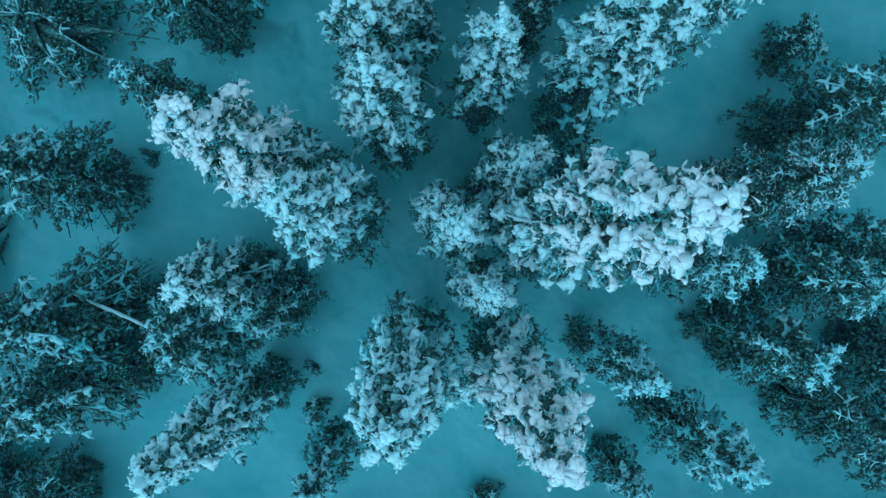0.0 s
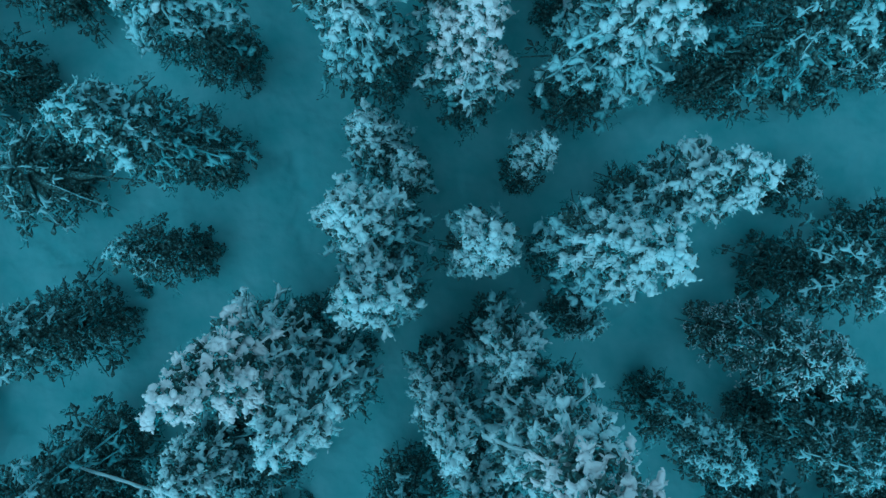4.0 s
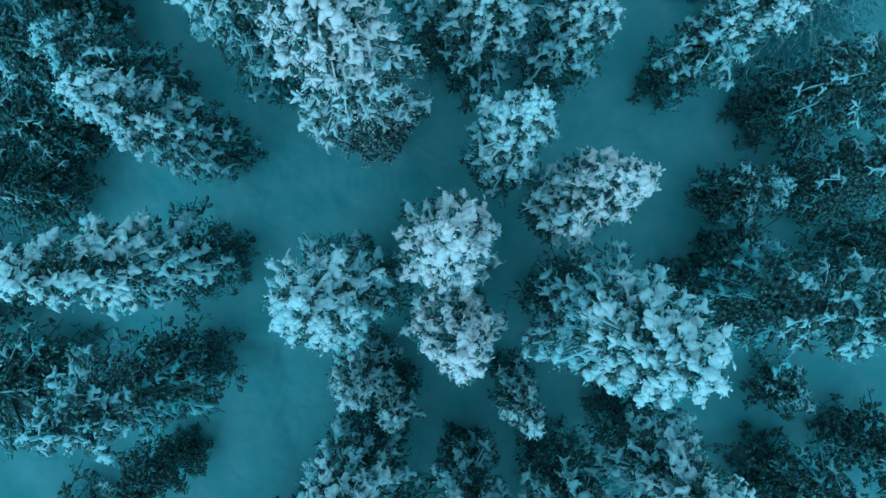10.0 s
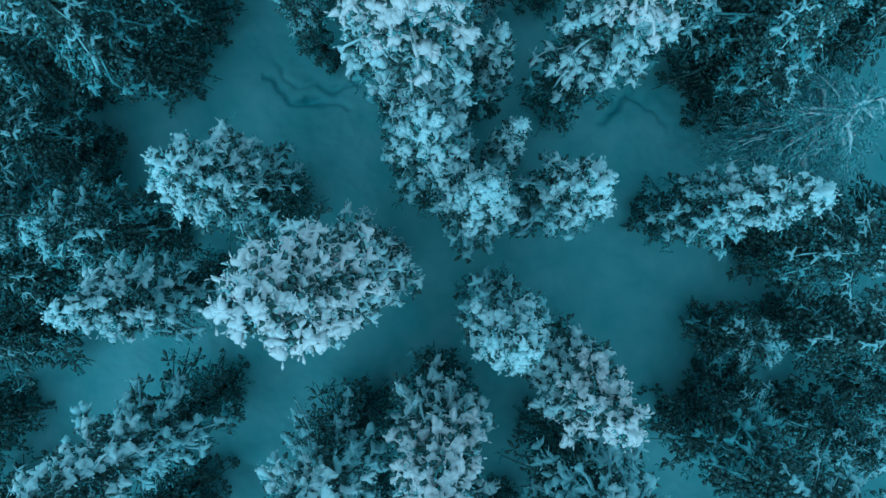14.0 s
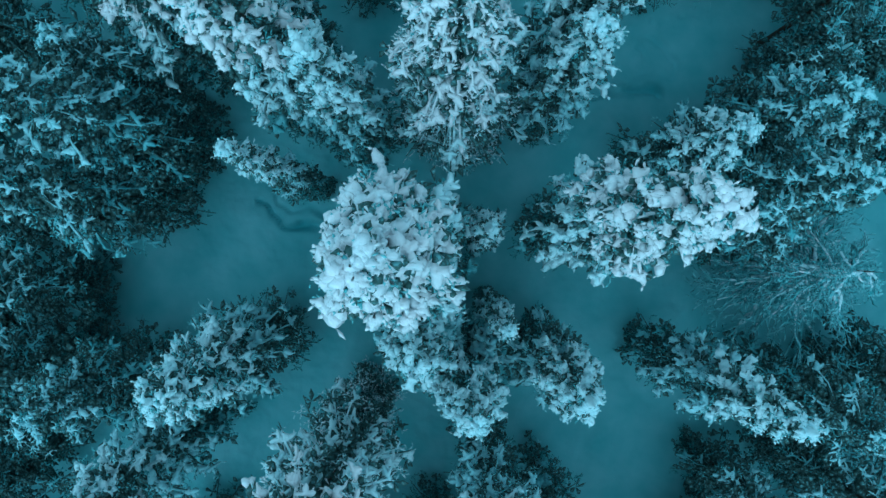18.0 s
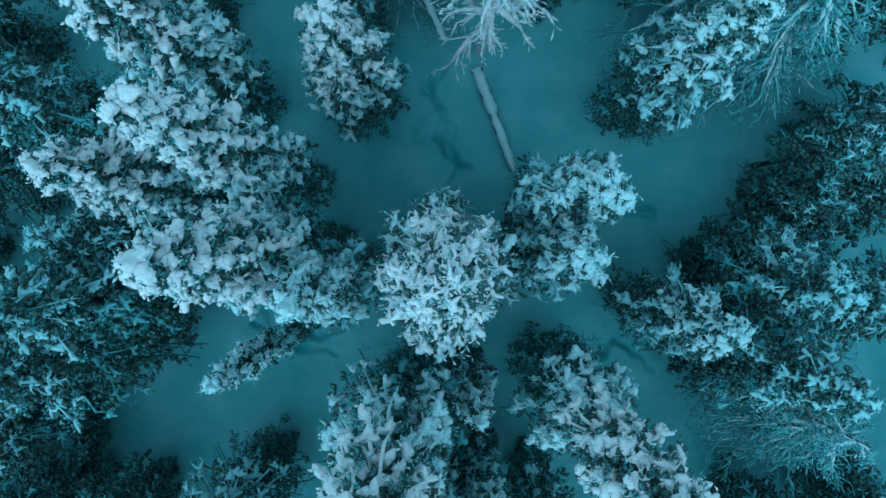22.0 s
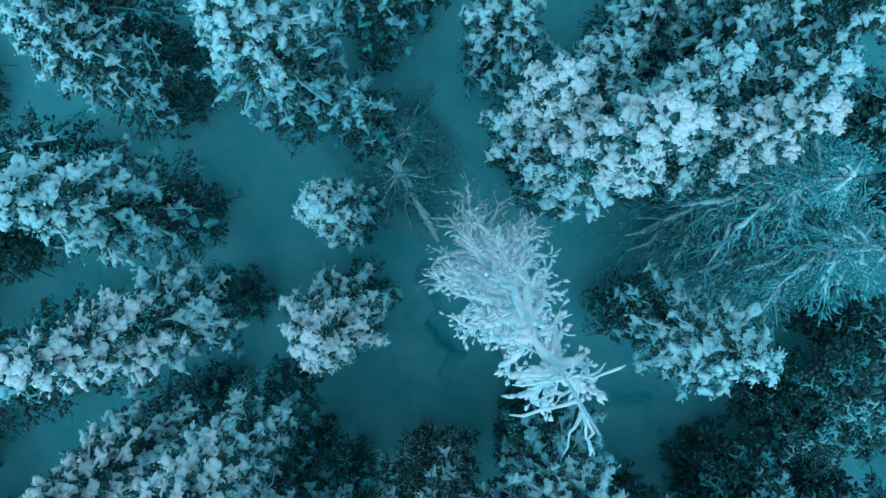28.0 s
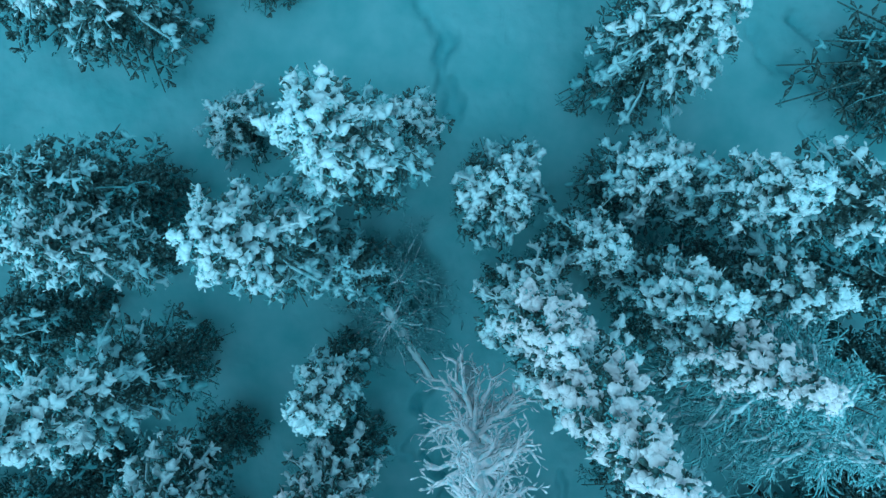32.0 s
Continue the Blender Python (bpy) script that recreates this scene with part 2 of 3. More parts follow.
def terrain(x, y):
    x, y = np.asarray(x, float), np.asarray(y, float)
    z = 0.12 * np.sin(x * 0.31 + 1.0) * np.cos(y * 0.27) + 0.07 * np.sin(x * 0.9 + y * 0.6) + 0.05 * np.sin(y * 1.3 - x * 0.7 + 2)
    return z + 0.6 * (1 + np.tanh((y - 57) / 5.0))


def grade(lo, hi, step, far):
    fine = np.arange(lo, hi + step / 2, step)
    out = [fine[-1] + step * 2]
    while out[-1] < far:
        out.append(out[-1] + (out[-1] - fine[-1]) * 0.7 + step)
    left = [fine[0] - (o - fine[-1]) for o in reversed(out)]
    return np.array(left + list(fine) + out)


def build_ground():
    def steps(lo, a, c, hi):
        """Coarse steps of 0.36 with a finer stretch from a to c."""
        fine = np.concatenate([np.arange(lo, a, 0.36), np.arange(a, c, 0.15), np.arange(c, hi, 0.36)])
        outer = grade(lo, hi, 0.36, 1500)
        return np.concatenate([outer[outer < lo - 0.1], fine, outer[outer > hi + 0.1]])

    gx, gy = np.meshgrid(steps(-32, -10, 17, 35), steps(-20, 36, 57, 86))
    z = terrain(gx, gy)
    rng = np.random.default_rng(5)
    for _ in range(420):
        cx, cy, w = rng.uniform(-30, 33), rng.uniform(-18, 84), rng.uniform(0.25, 0.9)
        d = np.hypot(gx - cx, (gy - cy) * rng.uniform(0.7, 1.4))
        z += rng.uniform(-0.10, 0.13) * np.exp(-(d / w) ** 2)
    groove = [
        ([(-9.5, 39.2), (-8.4, 38.0), (-6.8, 37.6), (-5.2, 38.0), (-4.4, 37.2)], 0.16, 0.30),
        ([(-8.8, 40.1), (-7.6, 38.9), (-5.6, 38.7), (-4.3, 38.9)], 0.14, 0.22),
        ([(2.0, 55.4), (1.6, 53.4), (2.4, 52.0), (2.2, 50.6), (3.2, 49.4), (3.0, 47.6)], 0.17, 0.34),
        ([(2.4, 52.0), (3.2, 51.2), (3.0, 50.0), (3.7, 48.9)], 0.15, 0.28),
        ([(1.2, 52.4), (0.6, 51.2), (1.5, 50.2)], 0.2, 0.16),
        ([(10.0, 49.6), (10.8, 47.6), (11.6, 46.8), (13.6, 46.6)], 0.2, 0.28),
        ([(9.6, 46.2), (11.8, 46.0), (14.2, 46.4), (15.6, 46.0)], 0.22, 0.22),
        ([(14.2, 49.2), (14.6, 47.4), (16.2, 47.2), (16.3, 48.6), (15.2, 49.4)], 0.2, 0.12),
        ([(11.6, 36.8), (13.4, 38.4), (14.2, 38.0), (15.2, 36.4)], 0.22, 0.26),
        ([(13.0, 44.0), (13.3, 42.8), (14.4, 42.2)], 0.2, 0.2),
        ([(1.2, 80.6), (2.0, 77.6), (3.4, 75.6), (3.0, 73.4), (4.2, 71.0)], 0.34, 0.36),
        ([(20.6, 76.0), (22.4, 74.0), (25.0, 73.2), (24.2, 70.6), (25.2, 68.6)], 0.32, 0.34),
        ([(23.6, 76.4), (25.6, 75.2), (26.0, 72.6), (27.0, 71.0)], 0.32, 0.32),
        ([(-11.8, 14.8), (-9.6, 14.6), (-8.6, 12.4), (-9.2, 9.8), (-8.4, 8.4)], 0.5, 0.14),
        ([(-26.0, 9.2), (-24.4, 8.6), (-25.2, 10.2), (-23.8, 7.4)], 0.25, 0.14),
        ([(11.2, 6.2), (12.4, 7.2), (13.8, 6.6), (12.6, 5.2), (11.0, 4.8)], 0.4, 0.2),
        ([(26.4, 14.2), (27.0, 11.8), (27.4, 8.6)], 0.25, 0.2),
        ([(-28.0, 73.0), (-24.0, 74.4), (-22.0, 77.4)], 0.2, 0.2),
    ]
    for points, width, depth in groove:
        z -= furrow(gx, gy, points, width * 1.1, depth * 2.4)
    # rows of paw prints across the clearings
    for ax, ay, bx, by in ((-21, 10.8, -13, 11.2), (-12, 26.0, -1, 24.4), (4.6, 74, 8.4, 71.5), (6.0, 79, 7.2, 75), (15.0, 50.4, 19.0, 51.4)):
        count = int(math.hypot(bx - ax, by - ay) / 0.55)
        for i in range(count):
            s = i / count
            px, py = ax + (bx - ax) * s + 0.12 * (i % 2), ay + (by - ay) * s + 0.16 * ((i + 1) % 2)
            z -= 0.16 * np.exp(-(np.hypot(gx - px, gy - py) / 0.17) ** 2)
    rows, cols = gx.shape
    k = np.arange(rows * cols).reshape(rows, cols)
    quads = np.stack([k[:-1, :-1], k[:-1, 1:], k[1:, 1:], k[1:, :-1]], axis=-1).reshape(-1, 4)
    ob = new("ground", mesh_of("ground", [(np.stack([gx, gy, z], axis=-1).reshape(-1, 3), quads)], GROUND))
    tagged(ob, "uneven snow-covered forest floor with grooves and tracks", "snow", kind="structure")


build_ground()


# ---- trees ----
def pick(v, f, n, chosen):
    """The chosen ones of n alike pieces that lie one after the other in v and f."""
    a, c = len(v) // n, len(f) // n
    chosen = np.asarray(chosen, int)
    faces = (f[:c][None] + (np.arange(len(chosen)) * a)[:, None, None]).reshape(-1, f.shape[1])
    return v.reshape(n, a, 3)[chosen].reshape(-1, 3), faces


def conifer_meshes(rng, h, r, base, snow, dense, taper, thin, single=False, near=True):
    """Trunk, limb, needle, twig and snow shapes of a spruce of height h and crown radius r.
    base: where the crown begins (share of h); snow: how thick it lies; taper: how blunt the top is;
    thin: 0 for broad lumps of snow, 1 for fine frosted twigs. Each bough is a drooping fan of forked sprays."""
    base = base * (0.4 if base < 0.3 else 1.0)
    z0, azimuth, reach = [], [], []
    turn, lop = rng.uniform(0, 6.28), rng.uniform(0, 6.28)
    swell = rng.uniform(0, 6.28, 3)
    zc = base * h + 0.2
    while zc < h - 0.15:
        s = (zc - base * h) / (h - base * h)
        width = 1.20 * r * max(0.10, 1 - s ** (taper + 0.5)) ** 0.70 * (0.66 + 0.34 * min(1, s / 0.40))
        k = max(4, int(round((3.4 + 1.15 * width) * dense)))
        turn += 2.4
        az = turn + np.arange(k) * 6.283 / k + rng.normal(0, 0.28, k)
        z0.append(zc + rng.uniform(-0.3, 0.3, k) * min(1, 3 * (1.05 - s)))
        azimuth.append(az)
        bulge = 1 + 0.06 * np.cos(az - lop) + 0.09 * np.cos(2 * az + 5 * s + swell[0]) + 0.11 * np.sin(3 * az - 9 * s + swell[1])
        reach.append(width * rng.uniform(0.70, 1.10, k) * bulge)
        zc += (1.14 - 0.58 * s) / dense
    z0, azimuth, reach = map(np.concatenate, (z0, azimuth, reach))
    n = len(z0)
    s = np.clip((z0 - base * h) / (h - base * h), 0, 1)
    start = np.stack([0 * z0, 0 * z0, z0], axis=-1)
    way = np.stack([np.cos(azimuth), np.sin(azimuth), 0 * z0], axis=-1)
    lift = reach * (0.10 + 0.75 * s) * rng.uniform(0.5, 1.4, n)
    sag = reach * (0.50 + 0.50 * s) * rng.uniform(0.7, 1.4, n)
    high = s > 0.40

    def along(q):
        """Points at the shares q (n x m) of each branch's way."""
        p = start[:, None, :] + way[:, None, :] * (reach[:, None] * q)[:, :, None]
        p[:, :, 2] += lift[:, None] * q - sag[:, None] * q * q
        return p

    def fan(m, lo, hi, wide):
        """Points scattered over the drooping fan of every bough, n * m."""
        q = lo + (hi - lo) * (np.arange(m)[None] + rng.uniform(0.0, 1.0, (n, m))) / m
        side = np.stack([-np.sin(azimuth), np.cos(azimuth), 0 * azimuth], axis=-1)[:, None]
        off = rng.uniform(-1, 1, (n, m)) * wide * reach[:, None] * (1.25 - q)
        p = along(q) + side * off[:, :, None]
        p[:, :, 2] -= 0.30 * np.abs(off)
        return p.reshape(-1, 3)

    def stars(c, m, long, rise):
        """Sprays to all sides of every centre, a little more outwards: starts, ways and lengths."""
        a = rng.uniform(0, 6.283, (len(c), 1)) + np.arange(m)[None] * 6.283 / m + rng.normal(0, 0.30, (len(c), m))
        d = np.stack([np.cos(a), np.sin(a), rise + rng.uniform(-0.30, 0.30, a.shape)], axis=-1)
        d = unit(d + 0.35 * np.repeat(way, len(c) // n, axis=0)[:, None])
        size = np.repeat(np.repeat(long, len(c) // n), m) * rng.uniform(0.55, 1.40, len(c) * m)
        return np.repeat(c, m, axis=0), d.reshape(-1, 3), size

    def forks(p, d, size, m):
        """Short twigs to both sides of each spray and on its end."""
        u = rng.uniform(0.35, 1.0, (len(p), m))
        side = unit(np.cross(np.array([0, 0, 1.0]), d))[:, None]
        a = rng.choice([-1.0, 1.0], (len(p), m)) * rng.uniform(0.45, 1.1, (len(p), m))
        w = d[:, None] * np.cos(a)[:, :, None] + side * np.sin(a)[:, :, None]
        w[:, :, 2] += rng.uniform(-0.25, 0.35, (len(p), m))
        at = p[:, None] + d[:, None] * (size[:, None] * u)[:, :, None]
        return at.reshape(-1, 3), unit(w).reshape(-1, 3), (np.repeat(size, m) * 0.42 + 0.05) * rng.uniform(0.6, 1.3, len(p) * m)

    apart = np.flatnonzero(high) if single else np.zeros(0, int)
    joined = np.setdiff1d(np.arange(n), apart)
    v, f, _ = lofts(start, way, reach, lift, sag, 0.022 + 0.013 * reach, 3, 3, (1, 0.8, 0.4))
    limbs = [pick(v, f, n, joined)]
    boughs = [[pick(v, f, n, [i])] for i in apart]

    # dark needles: the same fans, lower and broader
    down = np.array([0, 0, 0.13])
    v, f, _ = lofts(start - down, way, reach * 0.55, lift * 0.55, sag * 0.30, (0.10 + 0.055 * reach), 3, 4, (0.6, 1.0, 0.8, 0.2), 0.5, 0.0, rng)
    needles = [(v, f)]
    p, d, size = stars(fan(3 if near else 5, 0.10, 0.90, 0.40), 4, 0.22 + 0.08 * reach, -0.1)
    needles.append(beads(p - down, d, size, (0.12 if near else 0.14) * rng.uniform(0.7, 1.4, len(p)), rng))

    # rimed twigs: fine forked sprays on all boughs, which stand out past the snow
    fine = np.where(high, 0.036, 0.036) if near else np.full(n, 0.046)
    twigs, frosted = [], []
    for chosen, m, store in ((~high, 5 if near else 4, twigs), (high, 3, frosted)):
        p, d, size = stars(fan(m, 0.20, 1.0, 0.42), 4, 0.12 + 0.055 * np.minimum(reach, 3.0), 0.15)
        on = np.repeat(chosen, m * 4)
        p, d, size, thick = p[on], d[on], size[on], np.repeat(fine, m * 4)[on]
        store.append(beads(p, d, size, thick * rng.uniform(0.7, 1.3, len(p)), rng))
        p, d, size = forks(p, d, size, 1)
        store.append(beads(p, d, size * 1.2, thick * 0.9 * rng.uniform(0.7, 1.3, len(p)), rng))

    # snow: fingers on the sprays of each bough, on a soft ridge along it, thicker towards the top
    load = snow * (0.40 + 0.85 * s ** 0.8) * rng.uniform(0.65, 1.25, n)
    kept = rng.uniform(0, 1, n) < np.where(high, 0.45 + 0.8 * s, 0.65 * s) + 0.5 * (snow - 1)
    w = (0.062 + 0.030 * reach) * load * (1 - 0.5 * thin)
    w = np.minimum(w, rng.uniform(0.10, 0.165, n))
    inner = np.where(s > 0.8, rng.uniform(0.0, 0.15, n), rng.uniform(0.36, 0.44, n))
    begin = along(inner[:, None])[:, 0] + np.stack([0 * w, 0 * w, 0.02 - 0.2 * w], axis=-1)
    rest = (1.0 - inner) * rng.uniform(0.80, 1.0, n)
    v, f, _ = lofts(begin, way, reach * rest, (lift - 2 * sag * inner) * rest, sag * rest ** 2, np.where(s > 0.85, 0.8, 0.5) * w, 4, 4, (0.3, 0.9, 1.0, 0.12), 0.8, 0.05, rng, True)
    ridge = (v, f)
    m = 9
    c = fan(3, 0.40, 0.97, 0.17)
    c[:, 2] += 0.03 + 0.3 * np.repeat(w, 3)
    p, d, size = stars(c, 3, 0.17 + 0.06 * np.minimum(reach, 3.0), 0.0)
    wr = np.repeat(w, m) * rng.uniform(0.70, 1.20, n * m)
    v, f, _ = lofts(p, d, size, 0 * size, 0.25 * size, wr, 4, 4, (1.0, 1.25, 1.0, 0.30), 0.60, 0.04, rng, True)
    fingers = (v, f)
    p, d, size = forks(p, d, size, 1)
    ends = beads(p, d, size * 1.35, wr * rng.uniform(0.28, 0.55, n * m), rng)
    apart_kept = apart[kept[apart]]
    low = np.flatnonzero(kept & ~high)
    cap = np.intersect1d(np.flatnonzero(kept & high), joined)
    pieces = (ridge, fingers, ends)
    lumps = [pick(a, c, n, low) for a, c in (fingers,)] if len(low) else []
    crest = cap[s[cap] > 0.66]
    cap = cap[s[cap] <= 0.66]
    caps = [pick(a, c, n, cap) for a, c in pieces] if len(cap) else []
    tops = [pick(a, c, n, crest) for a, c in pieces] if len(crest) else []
    cushions = {i: [pick(a, c, n, [i]) for a, c in pieces] for i in apart_kept}

    # the leader at the top
    v, f, _ = lofts(np.array([[0, 0, h - 0.9]]), np.array([[0.0, 0.0, 1.0]]), np.array([0.95]), np.zeros(1), np.zeros(1), np.array([0.07 + 0.09 * snow * (1 - thin)]), 6, 6, (0.8, 1.1, 0.9, 1.0, 0.6, 0.1), 1.0, 0.02, rng)
    tops.append((v, f))

    tr = 0.05 + 0.0085 * h
    v, f, _ = lofts(np.array([[0, 0, -0.35]]), np.array([[0.0, 0.0, 1.0]]), np.array([h - 0.2]), np.zeros(1), np.zeros(1), np.array([tr]), 9, 9, (1.25, 1.0, 0.9, 0.8, 0.68, 0.55, 0.4, 0.25, 0.06), 1.0, 0.0, rng)
    return [(v, f)], limbs, needles, twigs, frosted, lumps, caps, tops, [(bough, cushions.get(i, []), s[i] > 0.66) for i, bough in zip(apart, boughs)]


def conifer(x, y, h, r, snow=1.0, base=0.10, dense=1.0, taper=2.0, thin=0.0, lean=(0, 0), label=""):
    """A spruce whose tip stands h over the forest floor's zero level."""
    rng = np.random.default_rng(int((x + 80) * 100) * 20011 + int((y + 80) * 100))
    z = float(terrain(x, y))
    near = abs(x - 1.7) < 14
    # Outer trees: less snow and shaded tones, standing in for dimmer edges.
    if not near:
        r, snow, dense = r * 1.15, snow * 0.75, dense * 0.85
    single = h > 19.4 and abs(x - 1.7) < 11
    trunk, limbs, needles, twigs, frosted, lumps, caps, tops, boughs = conifer_meshes(rng, h - z, r, base, snow, dense, taper, thin, single, near)
    name = "spruce_tree" if h > 5.5 else "young_spruce"
    root = new(name)
    root.matrix_world = pose(x, y, z, lean[0], lean[1], 0)
    if not label:
        size = "tall" if h > 17 else "middling" if h > 9 else "low"
        load = "bent under thick lumps of snow" if snow >= 1.15 else "with snow lying on its branches" if snow >= 0.75 else "dark, with only a dusting of snow"
        if thin > 0.5:
            load = "furred all over with fine white frost"
        label = f"{size} spruce {load}"
    tagged(root, label, "tree", "spruces of the snowy forest")
    part("trunk", trunk, BARK, root)
    tagged(part("limb_work", limbs, NEEDLES, root), kind="stuff")
    tagged(part("needle_crown", needles, NEEDLES, root, "dark green needle sprays"), kind="stuff")
    if sum(len(f) for _, f in twigs):
        tagged(part("rimed_brushwood", twigs, FROST if thin > 0.5 else SHADED_RIME, root, "twig ends grey with rime"), kind="stuff")
    # Outer trees get the darker rime, standing in for dimmer light at the edges.
    if sum(len(f) for _, f in frosted):
        tagged(part("frosted_brushwood", frosted, FROST if thin > 0.5 else FROSTED if near else EDGE_SHADED_RIME, root, "twig ends pale with frost"), kind="stuff")
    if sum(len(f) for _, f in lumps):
        tagged(part("snow_load", lumps, SHADED_SNOW, root, "thin broken lumps of snow, in a shaded tone"), kind="stuff")
    # The tone stands in for light: tops brighter, lower boughs and outer trees shaded.
    thick, mid = (BRIGHT_LIT_SNOW, LIT_SNOW) if snow > 1.29 or h > 23 else (LIT_SNOW, HALF_SHADED_SNOW) if snow > 0.85 else (HALF_SHADED_SNOW, SHADED_SNOW)
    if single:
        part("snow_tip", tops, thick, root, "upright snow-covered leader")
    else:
        tagged(part("snow_top", tops, thick, root, "rounded lumps of snow, toned brighter as if lit"), kind="stuff")
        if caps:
            tagged(part("snow_cap", caps, mid, root, "lumps of snow, toned duller as if shaded"), kind="stuff")
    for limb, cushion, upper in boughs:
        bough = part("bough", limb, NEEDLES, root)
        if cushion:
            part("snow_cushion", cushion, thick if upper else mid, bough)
    return root


def bare_tree(x, y, h, r, base=0.15, spread=1.0, fine=7, sticks=0, label="", narrow=0.6, many=8.0, stout=1.0, bud=4, lean=0.0):
    """A leafless tree in hoar frost: ascending limbs that fork twice into fine frosted twigs."""
    rng = np.random.default_rng(int((x + 80) * 100) * 20011 + int((y + 80) * 100))
    z = float(terrain(x, y))
    h = h - z
    root = new("frosted_bare_tree")
    root.matrix_world = pose(x, y, z, lean)
    tagged(root, label or "leafless tree with long branches furred in hoar frost", "tree", "bare frosted trees")
    tr = 0.06 + 0.007 * h
    up = np.array([[0.0, 0.0, 1.0]])
    v, f, _ = lofts(np.array([[0, 0, -0.3]]), up, np.array([h + 0.3]), np.zeros(1), np.zeros(1), np.array([tr]), 8, 10, (1.3, 1, 0.9, 0.8, 0.7, 0.6, 0.48, 0.35, 0.2, 0.05), 1.0, 0.0015, rng)
    part("trunk", [(v, f)], PALE_FROST if sticks else BARK, root)
    k = int(many * h * (1 - base))
    z0 = rng.uniform(base * h, h * 0.93, k)
    s = (z0 / h - base) / (1 - base)
    az = rng.uniform(0, 6.283, k)
    reach = r * (1 - s) ** narrow * rng.uniform(0.55, 1.15, k) + 0.3
    way = np.stack([np.cos(az), np.sin(az), 0 * az], axis=-1)
    start = np.stack([0 * z0, 0 * z0, z0], axis=-1)
    lift = reach * rng.uniform(0.3, 0.9, k) * spread
    sag = reach * rng.uniform(0.2, 0.7, k)
    v, f, path = lofts(start, way, reach, lift, sag, stout * (0.060 + 0.034 * reach), 5, 6, (1, 0.9, 0.8, 0.7, 0.5, 0.15), 1.0, 0.025, rng)
    tagged(part("limb_work", [(v, f)], PALE_FROST if sticks else FROST, root, "frosted limbs"), kind="stuff")
    if not sticks and h > 8:
        pieces = []
        for i in (1, 2, 3):
            go = path[:, i + 1] - path[:, i]
            size = np.linalg.norm(go, axis=1) * rng.uniform(0.8, 1.5, k)
            on = rng.uniform(0, 1, k) < 0.62
            wide = (0.055 + 0.022 * reach) * rng.uniform(0.7, 1.3, k)
            v, f, _ = lofts(path[on, i] + np.array([0, 0, 0.04]), unit(go)[on], size[on], 0 * size[on], 0 * size[on], wide[on], 5, 5, (0.3, 1.0, 0.8, 1.1, 0.15), 0.9, 0.03, rng, True)
            pieces.append((v, f))
        tagged(part("snow_load", pieces, LIT_SNOW, root, "broken ridges of snow along the limbs"), kind="stuff")
    m = fine
    idx = rng.integers(1, 6, (k, m))
    p = path[np.arange(k)[:, None], idx].reshape(-1, 3)
    ta = (az[:, None] + rng.choice([-1.0, 1.0], (k, m)) * rng.uniform(0.2, 0.9, (k, m))).ravel()
    tw = unit(np.stack([np.cos(ta), np.sin(ta), rng.uniform(-0.3, 0.6, k * m)], axis=-1))
    tl = np.repeat(reach, m) * rng.uniform(0.2, 0.5, k * m)
    v, f, p2 = lofts(p, tw, tl, 0 * tl, 0.45 * tl, stout * (0.050 + 0.018 * tl), 3, 4, (1, 0.9, 0.7, 0.15), 1.0, 0.04, rng)
    tagged(part("branchwork", [(v, f)], PALE_FROST if sticks else FROSTED, root, "forking frosted branches"), kind="stuff")
    kk, mm = k * m, bud
    idx = rng.integers(1, 4, (kk, mm))
    p = p2[np.arange(kk)[:, None], idx].reshape(-1, 3)
    tb = (ta[:, None] + rng.choice([-1.0, 1.0], (kk, mm)) * rng.uniform(0.3, 1.0, (kk, mm))).ravel()
    tw = unit(np.stack([np.cos(tb), np.sin(tb), rng.uniform(-0.4, 0.5, kk * mm)], axis=-1))
    t2 = np.repeat(tl, mm) * rng.uniform(0.25, 0.6, kk * mm) + 0.08
    v, f = beads(p, tw, t2, np.full(kk * mm, 0.045) * rng.uniform(0.7, 1.3, kk * mm), rng)
    tagged(part("fine_brushwood", [(v, f)], PALE_FROST if sticks else FROSTED, root, "fine hoar-frosted twigs"), kind="stuff")
    for i in range(sticks):
        a = rng.uniform(0, 6.283)
        st = np.array([[0, 0, h * rng.uniform(0.74, 0.985)]])
        ln = np.array([rng.uniform(0.3, 0.9)])
        v, f, _ = lofts(st, np.array([[math.cos(a), math.sin(a), rng.uniform(-0.1, 0.5)]]), ln, np.zeros(1), 0.1 * ln, np.array([0.024]), 5, 6, (1, 0.9, 1.0, 0.7, 0.8, 0.3), 1.0, 0.05, rng)
        part("bare_stick", [(v, f)], PALE_FROST, root)
    return root


